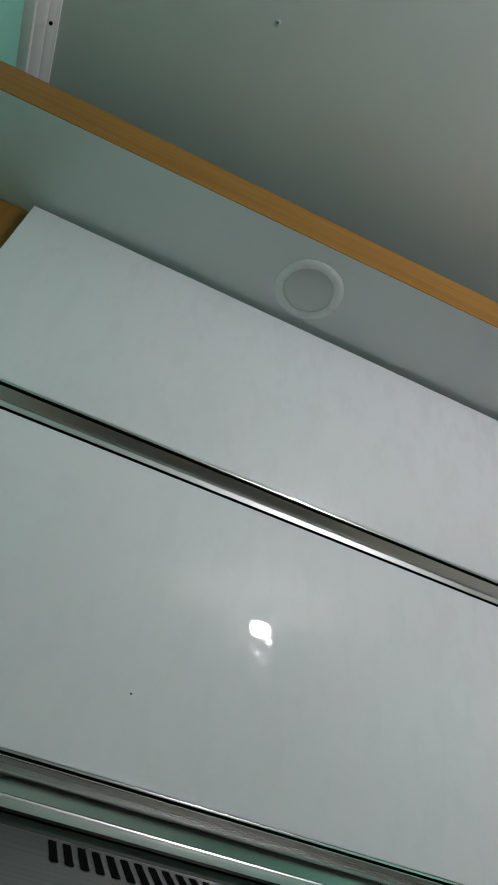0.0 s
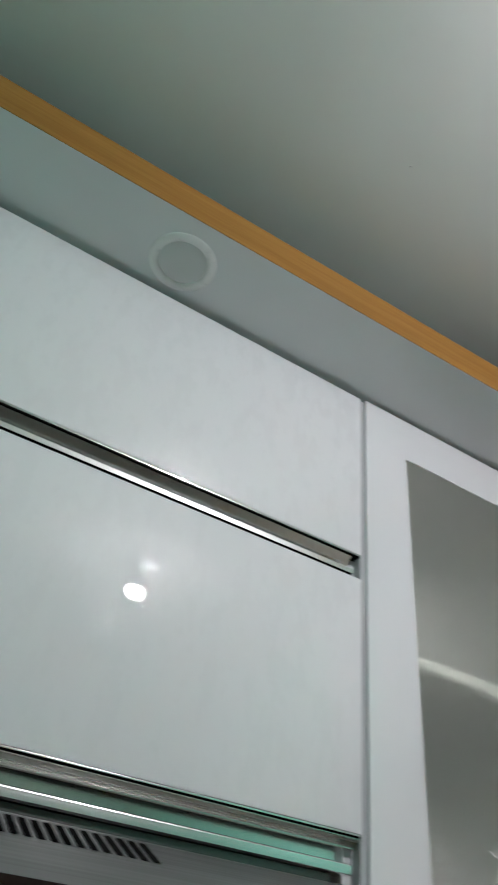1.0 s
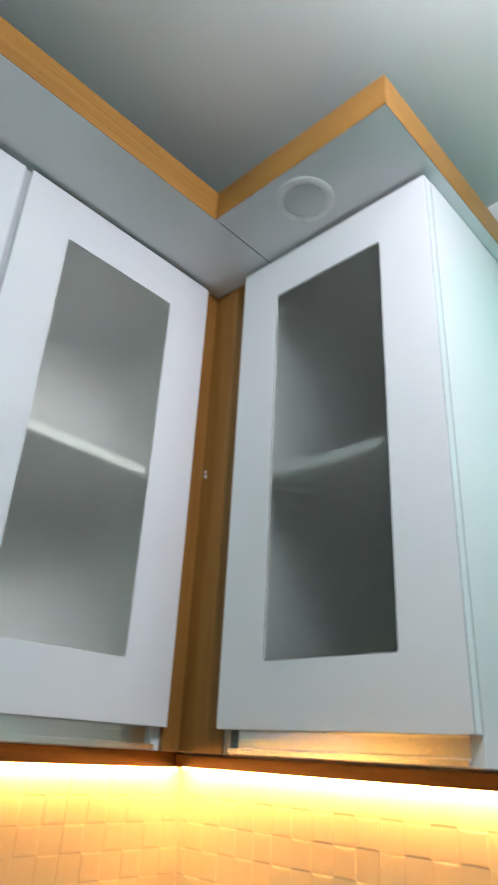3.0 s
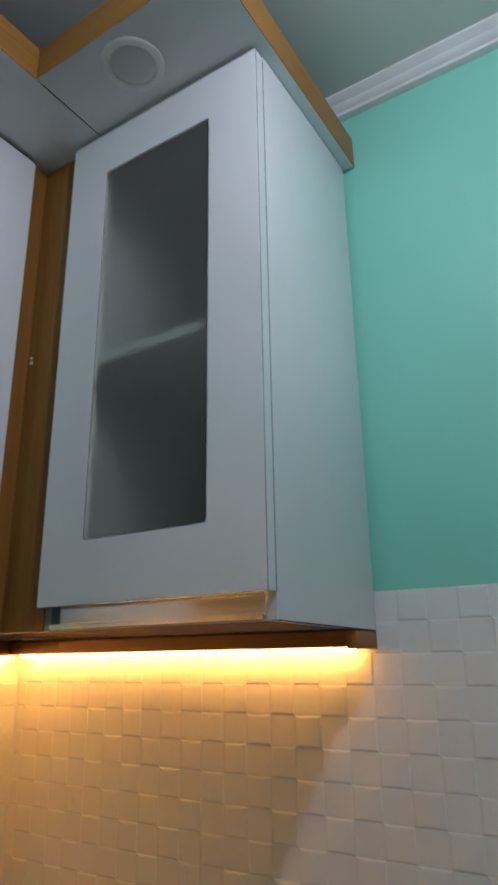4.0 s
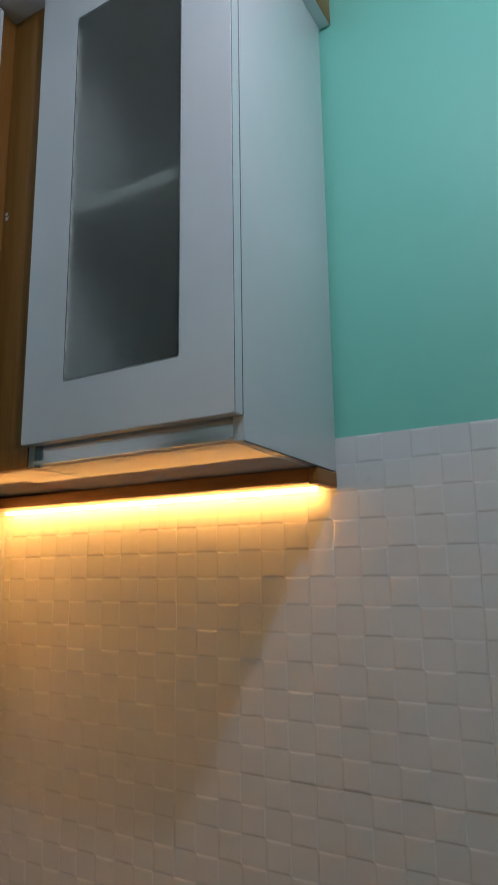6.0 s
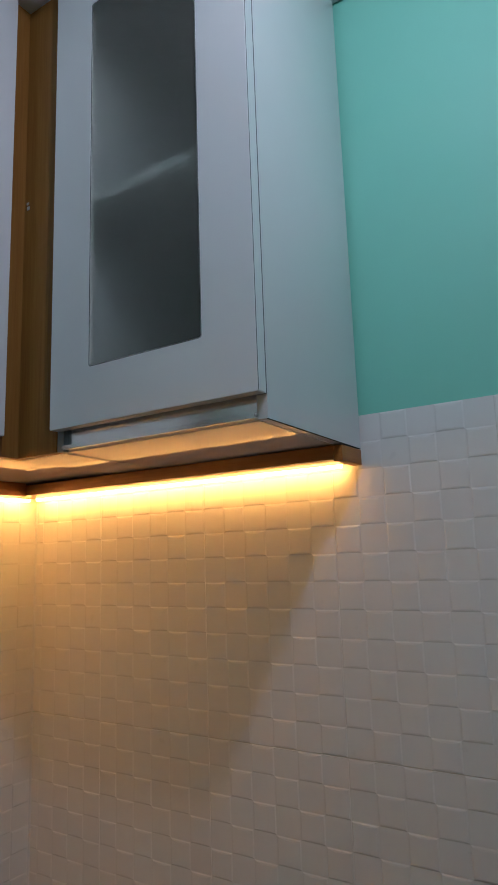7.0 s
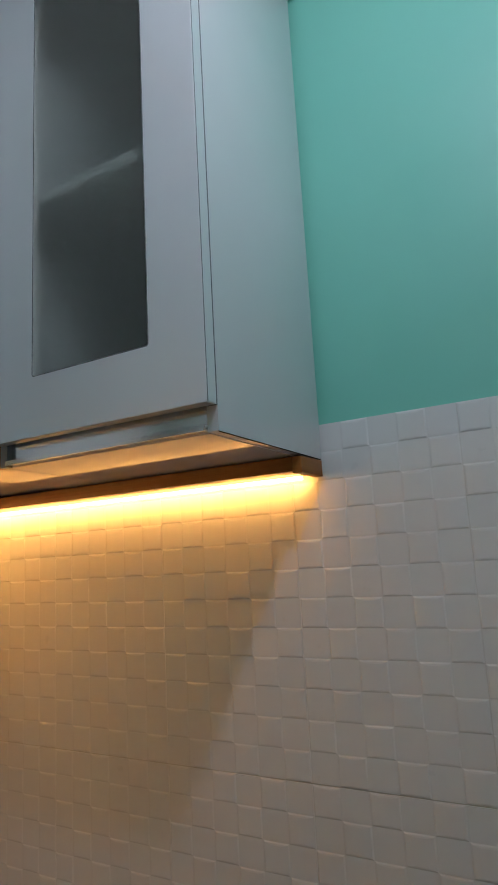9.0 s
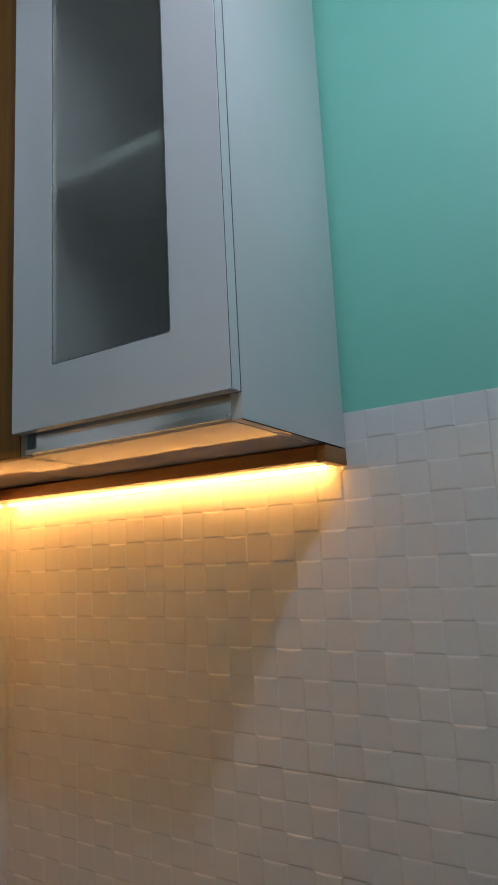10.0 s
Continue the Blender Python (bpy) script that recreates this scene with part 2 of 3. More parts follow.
wall_north = structure("wall_north", board(X_WEST, Y_NORTH, 0, X_EAST, Y_NORTH + T, Z_CEIL), TEAL, "teal painted wall behind the cabinets", "wall")
wall_east = structure("wall_east", board(X_EAST, Y_SOUTH, 0, X_EAST + T, Y_NORTH + T, Z_CEIL), TEAL, "teal painted wall above embossed white tiles", "wall")
structure("wall_west", board(X_WEST - T, Y_SOUTH, 0, X_WEST, Y_NORTH + T, Z_CEIL), TEAL, "teal painted side wall meeting the ceiling moulding", "wall")
structure("wall_south", board(X_WEST, Y_SOUTH - T, 0, X_EAST, Y_SOUTH, Z_CEIL), MINT, "pale mint painted wall closing the kitchen", "wall")
# two boards out of view, added to set the bounce light and reflections
structure("wall_south_bounce", board(X_WEST + 0.001, Y_SOUTH, 0.001, X_EAST - 0.005, Y_SOUTH + 0.008, 1.861), BOUNCE_GREY, "unseen grey board on the lower far wall, toning the bounce light", "wall tiling")
structure("wall_west_bounce", board(X_WEST, Y_SOUTH + 0.009, 0.001, X_WEST + 0.008, Y_NORTH - 0.012, 1.861), BOUNCE_GREY, "unseen grey board on the lower side wall, toning the bounce light", "wall tiling")


def moulding_outline(x, way, reach):
    """Stepped cornice section against a wall at x, projecting by reach to the side way."""
    pts = ((0, 0.034), (0.052, 0.034), (0.052, 0.029), (0.046, 0.026), (0.040, 0.020), (0.036, 0.019), (0.034, 0.015), (0.026, 0.009), (0.020, 0.007), (0.018, 0.002), (0.010, 0.0), (0.0, 0.0))
    return [(x + way * a * reach / 0.052, Z_CEIL - 0.034 + b) for a, b in pts]


structure("trim_east", extrude_profile(moulding_outline(X_EAST, -1, 0.047), 1, Y_SOUTH, Y_NORTH), MOULD, "white stepped plaster moulding under the ceiling", "moulding")
structure("trim_west", extrude_profile(moulding_outline(X_WEST, 1, 0.0415), 1, Y_SOUTH, Y_NORTH), MOULD, "white stepped plaster moulding with nail holes", "moulding")

# ---- upper cabinets ----
Z_TOP, Z_SOFFIT, Z_BASE, Z_DOOR = 2.731, 2.738, 1.803, 1.838
FACE = Matrix.Translation((0, 0.600, 0))
TURNED = Matrix.Translation((1.100, 0, 0)) @ Matrix.Rotation(radians(-90), 4, "Z")


def handle_plate(parent, u0, u1, z0, z1, mat, m, depth=0.028, lip=0.022, upright=True):
    """Finger-pull profile: an upright plate set back under the door with a small lip along its foot."""
    v = depth
    f = v - lip
    if upright:
        pts = [(v, z1), (v, z0 + 0.010)]
    else:
        pts = [(f + 0.004, z1), (f + 0.006, z1 - 0.003), (v - 0.002, z0 + 0.013), (v, z0 + 0.010)]
    pts += [(v, z0 + 0.006), (v - 0.002, z0 + 0.0035), (f + 0.003, z0 + 0.0025), (f + 0.002, z0 + 0.0075), (f, z0 + 0.0075), (f, z0), (v + 0.002, z0), (v + 0.002, z1)]
    return part("handle_profile", extrude_profile(pts, 0, u0, u1), mat, parent, "satin aluminium finger-pull profile", m)


def sag(bm, axis, a, b, drop, below=9.0):
    """Lowers what lies under a height, by nothing at a up to drop at b along an axis."""
    for v in bm.verts:
        if v.co.z < below:
            v.co.z -= drop * (v.co[axis] - a) / (b - a)
    return bm


SAG = 0.0048


def glass_cabinet(name_at, label, u0, u1, gu0, gu1, du0, du1, depth, shelf_z, m, alu, end_panel=False):
    cab = thing("wall_cabinet", name_at, label, "cabinet", "wall cabinets with frosted glass doors")
    v0 = 0.021
    s = 0.016
    drop = SAG if end_panel else 0.0
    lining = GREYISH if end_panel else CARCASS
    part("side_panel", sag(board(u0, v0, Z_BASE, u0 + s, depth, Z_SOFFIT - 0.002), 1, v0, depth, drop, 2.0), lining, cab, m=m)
    if end_panel:
        part("end_panel", sag(board(u1 - 0.018, v0 + 0.0052, Z_BASE + 0.001, u1, depth, Z_SOFFIT - 0.001, 0.001), 1, v0, depth, drop, 2.0), WHITE, cab, "glossy white end panel", m)
        part("bottom_seam", sag(board(u1 - 0.0022, v0 + 0.0062, Z_BASE + 0.0002, u1 - 0.0006, depth, Z_BASE + 0.0009), 1, v0, depth, drop), DARK, cab, "dark seam along the lower edge", m)
    else:
        part("side_panel", board(u1 - s, v0, Z_BASE, u1, depth, Z_SOFFIT - 0.002), CARCASS, cab, m=m)
    inner1 = u1 - (0.018 if end_panel else s)
    part("bottom_panel", sag(board(u0 + s, v0 + 0.0112, Z_BASE, inner1, depth, Z_BASE + 0.016), 1, v0, depth, drop), WHITE, cab, "glossy white bottom board", m)
    part("top_panel", board(u0 + s, v0, Z_TOP - 0.016, inner1, depth, Z_TOP), DIM_BACK if end_panel else CARCASS, cab, m=m)
    part("back_panel", board(u0 + s, depth - 0.006, Z_BASE + 0.016, inner1, depth, Z_TOP - 0.016), DIM_BACK if end_panel else CARCASS, cab, m=m)
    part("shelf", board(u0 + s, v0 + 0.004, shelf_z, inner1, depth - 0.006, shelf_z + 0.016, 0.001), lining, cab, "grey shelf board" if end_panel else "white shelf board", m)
    door = part("door", framed_door(du0, Z_DOOR, du1, Z_TOP, gu0, 1.935, gu1, 2.635, 0.0, 0.018), WHITE, cab, "glossy white door with a framed opening", m)
    pane = part("glass_pane", board(gu0 - 0.010, 0.0014, 1.925, gu1 + 0.010, 0.0054, 2.645), FROST, door, "frosted glass pane", m)
    if end_panel:
        # dark ring draws the shadow gap round the recessed pane
        part("pane_gap_shade", opening_ring(gu0, 1.935, gu1, 2.635, 0.0005, 0.0013, 0.0015), SEAM, door, "thin dark ring for the shadow gap round the pane", m)
        part("edge_lip", board(u1 - 0.0155, 0.0181, Z_DOOR + 0.001, u1 + 0.0004, 0.0226, Z_TOP - 0.004), WHITE, cab, "white edge lip", m)
        # grey strip set into the door gap to draw its shadow line
        part("door_gap_shade", board(u1 - 0.0155, 0.0227, Z_DOOR + 0.001, u1 - 0.0001, v0 + 0.0051, Z_TOP - 0.004), SEAM, cab, "grey strip for the shade in the door gap", m)
    door.data.shade_flat()
    if end_panel:
        part("edge_seam", board(du1 - 0.0002, 0.0008, Z_DOOR + 0.002, du1 + 0.0005, 0.0019, Z_TOP - 0.002), SEAM, door, "grey edge-band seam", m)
    pane.visible_shadow = False
    handle_plate(cab, du0 + 0.012, inner1 if end_panel else du1 - 0.01, Z_BASE + 0.002, Z_DOOR + 0.004, alu, m, 0.030, 0.012)
    return cab


glass_cabinet((0.86, 0.78, Z_BASE), "white gloss wall cabinet with frosted glass door, glossy underside", 0.636, 1.083, 0.736, 0.980, 0.643, 1.080, 0.368, 2.260, FACE, ALU_X)
glass_cabinet((1.28, 0.29, Z_BASE), "white gloss wall cabinet with frosted glass door and end panel", -0.509, -0.081, -0.4125, -0.175, -0.506, -0.080, 0.350, 2.250, TURNED, ALU_Y, True)

# cabinet over the hood: two lift-up flaps, one above the other
flaps = thing("hood_cabinet", (0.21, 0.78, 1.960), "white gloss wall cabinet with two lift-up flaps over the hood", "cabinet")
part("side_panel", board(0.618, 0.021, Z_BASE, 0.6335, 0.368, Z_SOFFIT - 0.002), CARCASS, flaps, m=FACE)
part("side_panel", board(-0.204, 0.021, 1.950, -0.188, 0.368, Z_SOFFIT - 0.002), CARCASS, flaps, m=FACE)
part("bottom_panel", board(-0.188, 0.075, 1.950, 0.618, 0.368, 1.966), WOOD_X, flaps, "wood-grain bottom board", FACE)
part("middle_panel", board(-0.188, 0.036, 2.352, 0.618, 0.368, 2.368), CARCASS, flaps, m=FACE)
part("top_panel", board(-0.188, 0.021, Z_TOP - 0.016, 0.618, 0.368, Z_TOP), CARCASS, flaps, m=FACE)
for z0, z1 in ((2.3905, 2.7265), (2.0145, 2.3490)):
    flap = part("flap_door", board(-0.210, 0.0, z0, 0.631, 0.018, z1, 0.0015), WIPED, flaps, "glossy white lift-up flap", FACE)
    part("edge_strip", board(-0.210, 0.0008, z0 - 0.0024, 0.631, 0.0185, z0 - 0.0004, 0.0006), ALU_X, flap, "thin aluminium edge strip", FACE)
    # black strip stands in for the shaded gap below the flap
    part("flap_gap_shade", board(-0.209, 0.003, z0 - (0.0036 if z0 > 2.2 else 0.0038), 0.630, 0.0185, z0 - 0.0026), DARK, flap, "thin black strip for the shade in the flap gap", FACE)
handle_plate(flaps, -0.203, 0.6175, 2.3545, 2.3880, ALU_X, FACE, 0.030, 0.028, False)
# strip added for the carcass edge in the gap; the grey holds its shade
part("carcass_edge", board(0.6316, 0.004, Z_BASE, 0.6422, 0.0205, Z_TOP - 0.006), GAP_GREY, flaps, "carcass edge brought forward, its shade in the pale grey", FACE)
# dark strip added where the gap above the lower flap lies in shade
part("gap_shade", board(-0.203, 0.005, 2.3505, 0.6175, 0.031, 2.3540), DARK, flaps, "dark strip for the shade in the gap under the profile", FACE)
# slanted grip bar under the lower flap, then the plate with its broad ledge
grip = [(0.0015, 2.0098), (0.0015, 2.0088), (0.0025, 2.0084), (0.0105, 2.0008), (0.0105, 1.9993), (0.0165, 1.9993), (0.0165, 2.0098)]
part("grip_bar", extrude_profile(grip, 0, -0.2095, 0.6305), ALU_DARK, flaps, "slanted aluminium grip bar", FACE)
ledge = [(0.029, 2.013), (0.029, 1.9855), (0.0275, 1.9842), (0.005, 1.9834), (0.0038, 1.9830), (0.0032, 1.9822), (0.0030, 1.9810), (0.003, 1.9732), (0.0045, 1.9722), (0.031, 1.9722), (0.031, 2.013)]
part("handle_profile", extrude_profile(ledge, 0, -0.203, 0.6175), ALU_X, flaps, "satin aluminium finger-pull profile", FACE)

# wood fillers
corner = thing("corner_filler", (1.11, 0.60, Z_BASE), "honey wood corner filler boards between two cabinets", "filler board")
part("filler_board", board(1.0835, 0.612, Z_BASE, 1.1185, 0.630, Z_SOFFIT - 0.002), SHADED_WOOD_Z, corner)
part("filler_board", board(1.119, 0.5095, Z_BASE, 1.137, 0.6305, Z_SOFFIT - 0.002), SHADED_WOOD_Z, corner)
part("corner_bottom", board(1.084, 0.6315, Z_BASE, 1.455, 0.965, Z_BASE + 0.016), WHITE, corner, "glossy white bottom board")
part("corner_bottom", sag(board(1.1375, 0.5095, Z_BASE, 1.450, 0.631, Z_BASE + 0.016), 0, 1.121, 1.450, SAG), WHITE, corner, "glossy white bottom board")
part("sticker_scrap", board(1.1176, 0.600, 2.303, 1.1188, 0.606, 2.308), PLASTIC, corner, "torn scrap of white sticker")
part("sticker_scrap", board(1.1176, 0.598, 2.292, 1.1188, 0.605, 2.299), PLASTIC, corner, "torn scrap of white sticker")
side = thing("end_filler", (-0.25, 0.64, 1.95), "honey wood filler board beside the side wall", "filler board")
part("filler_board", board(-0.313, 0.622, 1.95, -0.211, 0.640, Z_SOFFIT - 0.002), SHADED_WOOD_Z, side)

# ---- cornice boxes over the cabinets ----
Z_TRIM = 2.808
cornice = thing("cornice_box", (0.5, 0.7, Z_SOFFIT), "white cornice board with a honey wood front edge", "cornice", "cornice boxes over the cabinets")
FRONT_W, FRONT_E = 0.4595, 0.4415  # the long front runs slightly out of square


def along(points, z0, z1):
    return extrude_profile(points, 2, z0, z1)


part("soffit_panel", along([(-0.313, FRONT_W + 0.0015), (0.945, FRONT_E + 0.0015), (1.458, FRONT_E + 0.0015), (1.458, 0.970), (-0.313, 0.970)], Z_SOFFIT, Z_SOFFIT + 0.0035), WHITE, cornice, "white gloss underside board")
part("trim_board", along([(-0.313, FRONT_W), (0.9605, FRONT_E), (0.9605, FRONT_E + 0.016), (-0.313, FRONT_W + 0.016)], Z_SOFFIT + 0.004, Z_TRIM), WOOD_X, cornice, "honey wood trim board")
part("edge_band", along([(-0.313, FRONT_W + 0.0001), (0.945, FRONT_E + 0.0001), (0.945, FRONT_E + 0.0014), (-0.313, FRONT_W + 0.0014)], Z_SOFFIT + 0.0004, Z_SOFFIT + 0.0039), WOOD_X, cornice)
# out-of-view board, kept dark to deepen the shade above the trim
part("top_board", along([(-0.313, FRONT_W + 0.017), (0.9605, FRONT_E + 0.017), (1.458, FRONT_E + 0.017), (1.458, 0.970), (-0.313, 0.970)], Z_TRIM - 0.02, Z_TRIM - 0.006), DARK_TOP, cornice)
cornice_b = thing("cornice_box", (1.2, 0.25, Z_SOFFIT), "white cornice board with mitred honey wood edges", "cornice", "cornice boxes over the cabinets")
part("soffit_panel", board(0.9465, 0.0595, Z_SOFFIT, 1.458, 0.4402, Z_SOFFIT + 0.0035), WHITE, cornice_b, "white gloss underside board")
part("trim_board", board(0.945, 0.058, Z_SOFFIT + 0.004, 0.9608, 0.4402, Z_TRIM, 0.001), WOOD_Y, cornice_b, "honey wood trim board")
part("trim_board", board(0.9615, 0.058, Z_SOFFIT + 0.004, 1.458, 0.074, Z_TRIM, 0.001), WOOD_X, cornice_b, "honey wood trim board")
part("panel_seam", board(0.962, 0.4406, Z_SOFFIT + 0.0006, 1.457, 0.4426, Z_SOFFIT + 0.003), SEAM, cornice_b, "dark open seam between two boards")
part("edge_band", board(0.9451, 0.0594, Z_SOFFIT + 0.0004, 0.9464, 0.4400, Z_SOFFIT + 0.0039), WOOD_Y, cornice_b)
part("edge_band", board(0.9451, 0.0581, Z_SOFFIT + 0.0004, 1.458, 0.0593, Z_SOFFIT + 0.0039), WOOD_X, cornice_b)
part("top_board", board(0.9615, 0.0745, Z_TRIM - 0.02, 1.458, 0.4565, Z_TRIM - 0.006), DARK_TOP, cornice_b)


def downlight(x, y):
    lamp = thing("downlight", (x, y, Z_SOFFIT), "round white downlight, switched off, set in the cornice", "downlight", "downlights in the cornice")
    m = Matrix.Translation((x, y, Z_SOFFIT))
    part("ring", turned([(0.0395, 0.0), (0.0402, -0.0018), (0.044, -0.0032), (0.052, -0.0028), (0.0545, -0.0014), (0.055, 0.0)], 48, False), PLASTIC, lamp, "white bezel ring", m)
    part("diffuser", turned([(0.0395, -0.0005), (0.0385, -0.0012), (0.02, -0.0015), (0.002, -0.0015)], 48), DIFFUSER, lamp, "milky round diffuser", m)


downlight(0.220, 0.535)
downlight(1.018, 0.278)

# ---- wood rails and led strips under the cabinets ----
RAIL0, RAIL1 = 1.771, Z_BASE - 0.001
EAST0 = 1.7735  # foot of the rail on the tiled side wall
rail_n = thing("light_rail", (0.53, 0.9, RAIL0), "honey wood rail under the cabinets along the tiled wall", "light rail", "rails under the cabinets")
part("rail_board", board(0.450, 0.902, RAIL0, 1.368, 0.968, RAIL1, 0.001), SHADED_RAIL_X, rail_n)
part("backing_strip", board(-0.285, 0.9595, RAIL0 - 0.012, 0.4495, 0.9705, RAIL0 + 0.004), SHADED_RAIL_X, rail_n, "thin wood backing strip on the tiles")
rail_e = thing("light_rail", (1.41, 0.5, RAIL0), "honey wood rail with an end cap under the cabinet", "light rail", "rails under the cabinets")
part("end_cap", board(1.370, 0.0815, EAST0 - 0.004, 1.4515, 0.0985, RAIL1 - SAG, 0.001), SHADED_RAIL_X, rail_e, "wood end cap")
part("rail_board", board(1.370, 0.099, EAST0, 1.4505, 0.968, RAIL1 - SAG, 0.001), SHADED_RAIL_Y, rail_e)


def led_strip(x0, y0, x1, y1, at, foot):
    led = thing("led_strip", at, "glowing warm led strip under the wood rail", "led strip", "led strips under the cabinets")
    part("light_line", board(x0, y0, foot - 0.0072, x1, y1, foot - 0.0013, 0.001), LED, led, "glowing warm line")
    part("channel", board(x0 - 0.002, y0 - 0.002, foot - 0.0012, x1 + 0.002, y1 + 0.002, foot - 0.0002), PLASTIC, led)


led_strip(1.435, 0.116, 1.443, 0.949, (1.439, 0.5, EAST0), EAST0)
led_strip(-0.28, 0.951, 1.42, 0.959, (0.5, 0.955, RAIL0), RAIL0)

# ---- range hood ----
hood = thing("range_hood", (0.19, 0.66, 1.852), "stainless steel range hood with vent slots and black front", "range hood")
HX0, HX1 = -0.199, 0.550
part("canopy", extrude_profile([(0.386, 1.853), (0.386, 1.8985), (0.508, 1.9475), (0.520, 1.950), (0.93, 1.950), (0.93, 1.853)], 0, HX0, HX1), STEEL, hood, "brushed steel canopy with a sloping top")
part("front_panel", board(HX0, 0.381, 1.852, HX1, 0.3855, 1.8995, 0.001), BLACK, hood, "glossy black front panel")
part("rear_step", board(HX0 + 0.01, 0.613, 1.9505, HX1 + 0.046, 0.657, 1.9712, 0.001), STEEL, hood, "upright steel step behind the slope")
part("upper_body", board(HX0 + 0.06, 0.66, 1.9505, HX1 - 0.06, 0.93, 1.9615), STEEL, hood)
slope = math.atan2(0.049, 0.122)
for i in range(22):
    x = 0.0991 + i * 0.0105
    y = 0.4835
    z = 1.8985 + (y - 0.386) * 0.049 / 0.122 + 0.0002
    m = Matrix.Translation((x, y, z)) @ Matrix.Rotation(slope, 4, "X")
    bm = bmesh.new()
    outline = rounded_rect(-0.0029, -0.0212, 0.0029, 0.0212, 0.0012, 2)
    low, high = [bm.verts.new((a, b, -0.001)) for a, b in outline], [bm.verts.new((a, b, 0.0004)) for a, b in outline]
    bm.faces.new(high)
    for k in range(len(low)):
        bm.faces.new((low[k], low[(k + 1) % len(low)], high[(k + 1) % len(low)], high[k]))
    bmesh.ops.recalc_face_normals(bm, faces=bm.faces)
    part("vent_slot", bm, DARK, hood, "dark vent slot" if i == 0 else "", m)

# ---- ceiling lamp behind the camera, and small marks ----
lamp = thing("ceiling_lamp", (LAMP_AT[0], LAMP_AT[1], Z_CEIL), "bare glowing bulb in a white ceiling holder", "ceiling lamp")
m = Matrix.Translation(LAMP_AT)
bulb_bm = bmesh.new()
bmesh.ops.create_uvsphere(bulb_bm, u_segments=28, v_segments=20, radius=0.035)
bmesh.ops.delete(bulb_bm, geom=[v for v in bulb_bm.verts if v.co.z > 0.0200], context="VERTS")
part("bulb", bulb_bm, BULB, lamp, "glowing white bulb", m)
top = Z_CEIL - LAMP_AT[2] - 0.0005
part("bulb_collar", turned([(0.0295, 0.0185), (0.0292, 0.0235), (0.023, 0.062), (0.017, 0.068), (0.002, 0.068)], 32), PLASTIC, lamp, "white bulb collar", m)
part("holder", turned([(0.048, top), (0.048, top - 0.012), (0.030, top - 0.022), (0.023, 0.0685), (0.002, 0.0685)], 32), PLASTIC, lamp, "white lamp holder", m)

for x, y, size in ((0.018, 0.276, 1.0), (0.474, 0.273, 0.5), (0.479, 0.052, 0.5)):
    screw = thing("ceiling_screw", (x, y, Z_CEIL), "small filled screw head in the painted ceiling", "screw", "screws in the ceiling")
    part("screw_head", turned([(0.0045 * size, 0.0), (0.004 * size, -0.0008 * size), (0.0015 * size, -0.0013 * size)], 12), CEILING, screw, m=Matrix.Translation((x, y, Z_CEIL)))
    part("screw_recess", turned([(0.0021 * size, -0.0013 * size), (0.0017 * size, -0.0019 * size), (0.0004 * size, -0.0020 * size)], 10), SEAM, screw, "dark recess of the screw", Matrix.Translation((x, y, Z_CEIL)))

nail_hole = thing("nail_hole", (-0.283, 0.414, 2.885), "small dark nail hole in the white moulding", "nail hole")
part("hole", turned([(0.003, 0.0), (0.0026, -0.0012), (0.001, -0.0016)], 10), DARK, nail_hole, m=Matrix.Translation((-0.2775, 0.414, 2.8835)) @ Matrix.Rotation(radians(-40), 4, "Y"))
chip = thing("paint_chip", (0.139, 0.5955, 2.0885), "tiny dark chip on the glossy flap", "chip")
part("chip_mark", turned([(0.0011, 0.0), (0.0009, 0.0003), (0.0003, 0.0004)], 8), DARK, chip, m=Matrix.Translation((0.139, 0.5955, 2.0885)) @ Matrix.Rotation(radians(90), 4, "X"))
scratch = thing("glue_mark", (0.850, 0.602, 2.029), "short white glue smear on the frosted glass", "smear")
part("smear", board(-0.0065, -0.0004, -0.0008, 0.0065, 0.0006, 0.0008), PLASTIC, scratch, m=Matrix.Translation((0.850, 0.6009, 2.029)) @ Matrix.Rotation(radians(28), 4, "Y"))

# ---- embossed wall tiles ----
SQ = 0.05
TILE_W, TILE_H = 0.30, 0.60
GAP = 0.0005


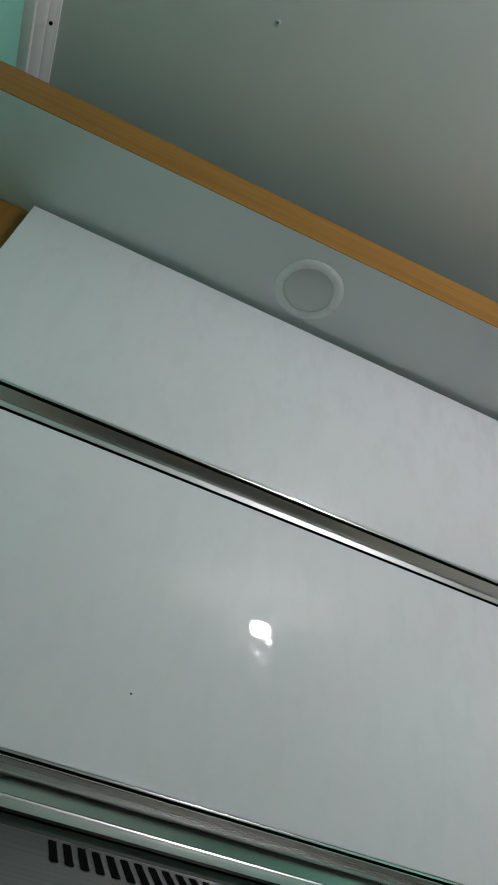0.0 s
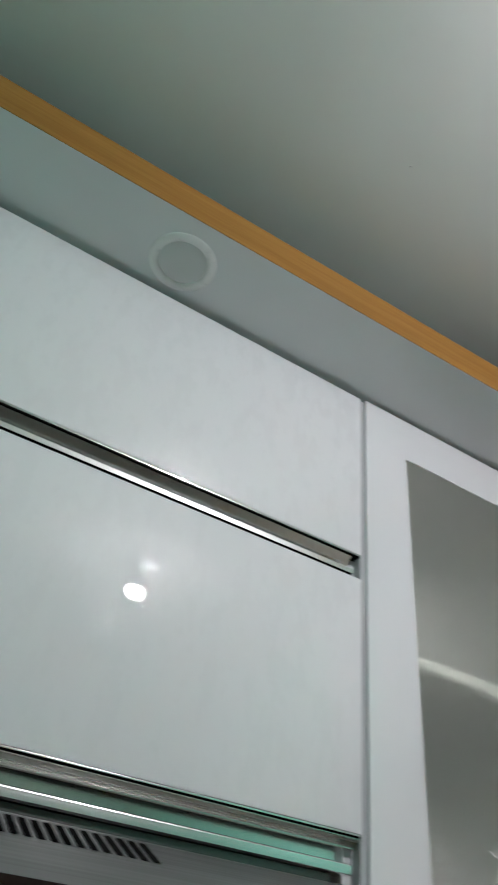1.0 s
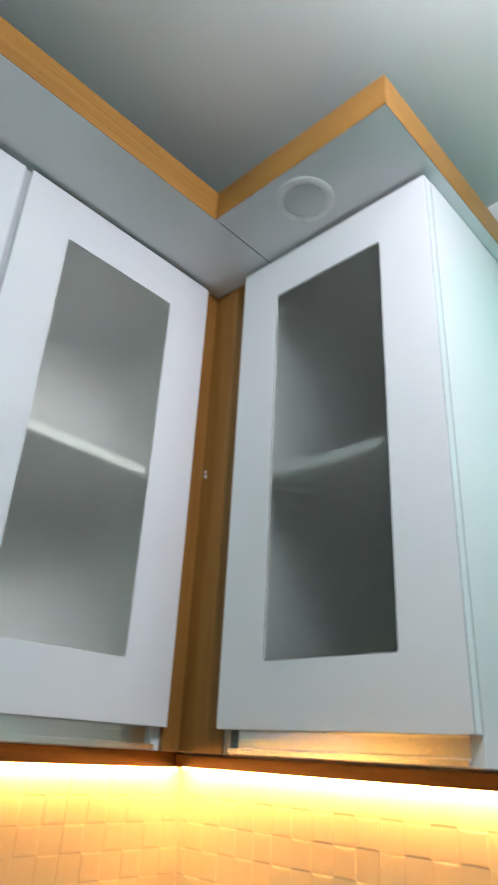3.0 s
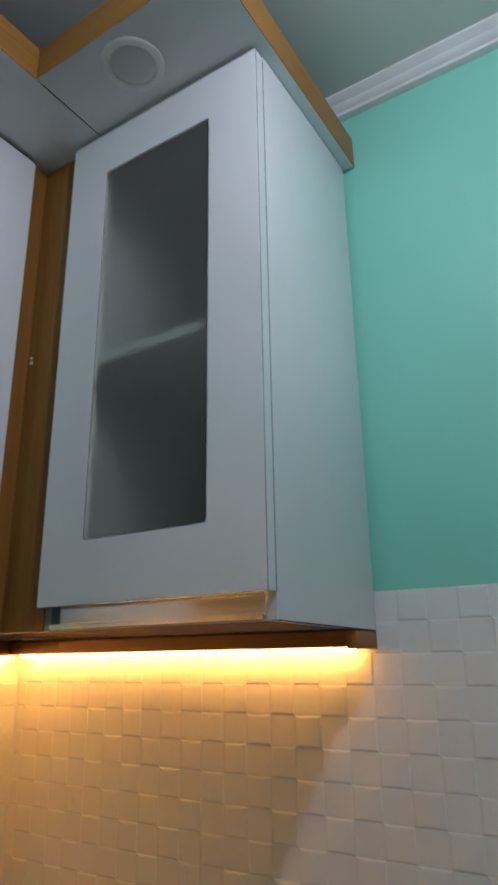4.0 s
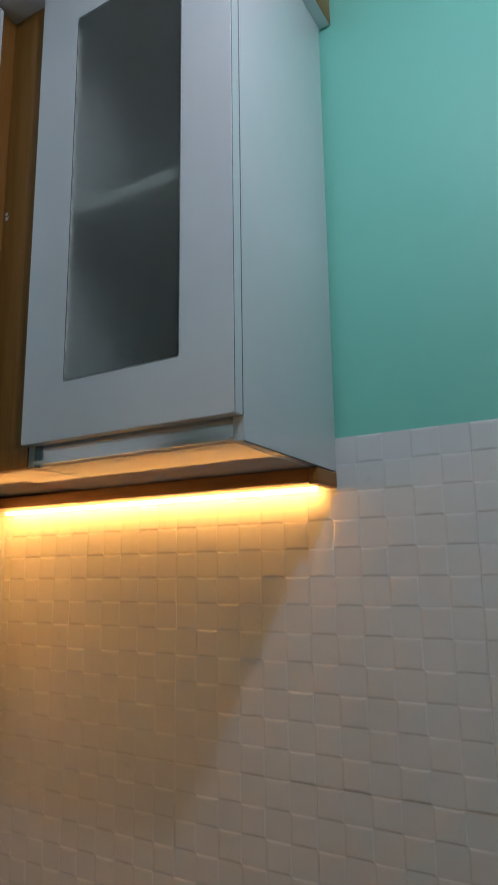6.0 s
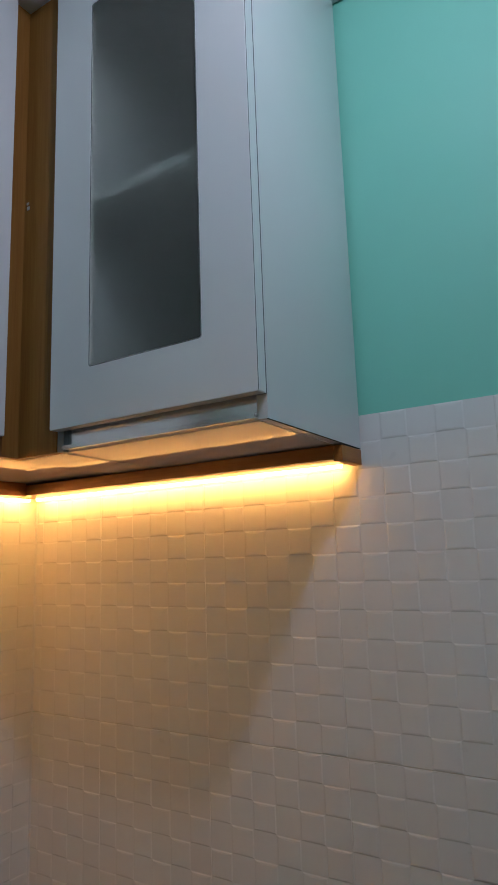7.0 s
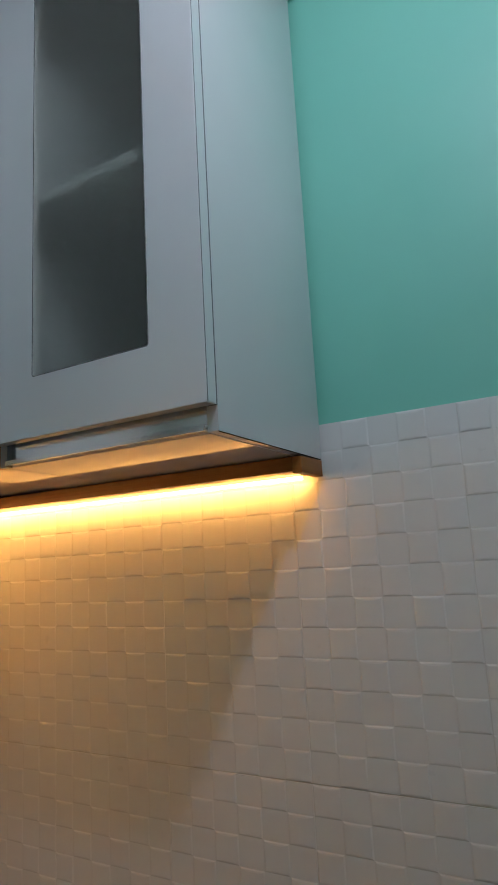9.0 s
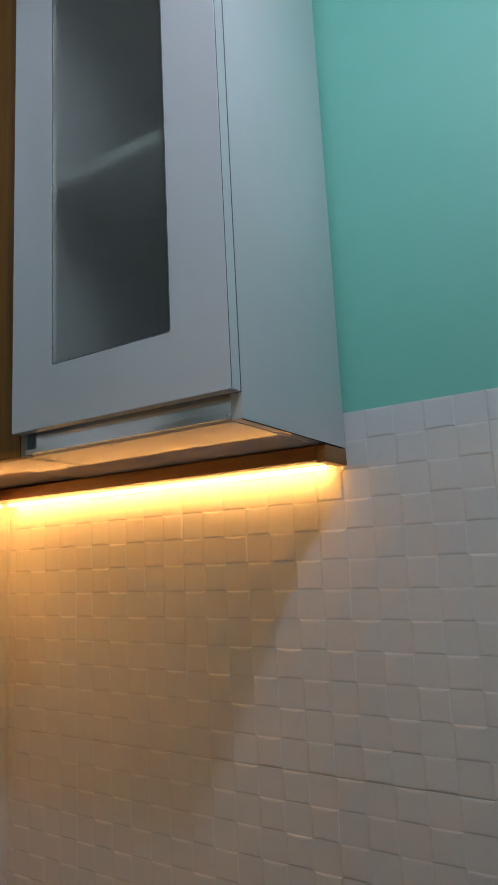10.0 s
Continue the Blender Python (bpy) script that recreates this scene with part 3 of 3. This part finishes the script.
def tile_mesh(width, skip=0.0):
    """A 60 cm high tile with a checker of raised and sunk squares; width may be cut. Local u from skip to width, v out of the wall, z up."""
    bm = bmesh.new()
    high = 0.0013
    cells = int(round(TILE_W / SQ))
    for i in range(cells):
        a, b = max(i * SQ, skip), min((i + 1) * SQ, width)
        if b - a < 0.004:
            continue
        for j in range(12):
            c, d = j * SQ, (j + 1) * SQ
            a0 = a + (GAP * 0.5 if a <= skip + 1e-6 else 0)
            b0 = b - (GAP * 0.5 if b >= width - 1e-6 else 0)
            c0 = c + (GAP if j == 0 else 0)
            d0 = d - (GAP if j == 11 else 0)
            up = (i + j) % 2 == 0
            # raised squares: a broad eased upper edge, a short lower one, and sides that swell very gently
            if up:
                def ring(side, foot, top, v):
                    return [bm.verts.new(p) for p in ((a0 + side, v, c0 + foot), (b0 - side, v, c0 + foot), (b0 - side, v, d0 - top), (a0 + side, v, d0 - top))]

                o, q, w = ring(0.0, 0.0, 0.0, 0.0), ring(0.0030, 0.0021, 0.0027, high * 0.74), ring(0.0150, 0.0042, 0.0056, high)
                bm.faces.new(w)
                for k in range(4):
                    n = (k + 1) % 4
                    bm.faces.new((o[k], o[n], q[n], q[k]))
                    bm.faces.new((q[k], q[n], w[n], w[k]))
            else:
                bm.faces.new([bm.verts.new(p) for p in ((a0, 0.0003, c0), (b0, 0.0003, c0), (b0, 0.0002, d0), (a0, 0.0002, d0))])
    # tile body edge
    rim = [bm.verts.new(p) for p in ((skip + GAP, 0.0, GAP), (width - GAP, 0.0, GAP), (width - GAP, 0.0, TILE_H - GAP), (skip + GAP, 0.0, TILE_H - GAP))]
    foot = [bm.verts.new((v.co.x, -0.0012, v.co.z)) for v in rim]
    for k in range(4):
        bm.faces.new((rim[k], rim[(k + 1) % 4], foot[(k + 1) % 4], foot[k]))
    me = bpy.data.meshes.new("tile")
    bm.to_mesh(me)
    bm.free()
    me.materials.append(CERAMIC)
    return me


def lay_tiles(wall, columns, rows, to_world):
    meshes = {}
    for u, skip, width in columns:
        if (skip, width) not in meshes:
            meshes[(skip, width)] = tile_mesh(width, skip)
        for z in rows:
            ob = new("tile", meshes[(skip, width)])
            ob.parent = wall
            ob.matrix_parent_inverse = Matrix.Translation(-WHERE[wall])
            ob.matrix_basis = to_world(u, z)


ROWS = (0.062, 0.6625, 1.263)
# east wall: u runs along +y, raised squares point to -x
east_cols = [(0.745, 0.0, 0.2275)] + [(0.445 - 0.30 * k, 0.0, 0.30) for k in range(0, 8)]
lay_tiles(wall_east, east_cols, ROWS, lambda u, z: Matrix.Translation((1.459, u, z)) @ Matrix.Rotation(radians(90), 4, "Z"))
part("grout", board(1.4605, Y_SOUTH + 0.003, 0.001, 1.4628, 0.968, 1.8615), GROUT, wall_east, "grey grout bed")
# north wall: u runs along -x, raised squares point to -y
north_cols = [(1.4575 - 0.30 * k, 0.0, 0.30) for k in range(0, 5)] + [(-0.0425, 0.0, 0.2475)]
lay_tiles(wall_north, north_cols, ROWS, lambda u, z: Matrix.Translation((u, 0.974, z)) @ Matrix.Rotation(radians(180), 4, "Z"))
part("grout", board(-0.290, 0.9755, 0.001, 1.4595, 0.9778, 1.8615), GROUT, wall_north, "grey grout bed")
# added white strip, keeps the groove in the tiled corner from going dark
part("corner_fill", extrude_profile([(1.4545, 0.9735), (1.4585, 0.9695), (1.4585, 0.9735)], 2, 0.002, 1.766), MOULD, wall_north, "white strip added to lighten the tiled corner")
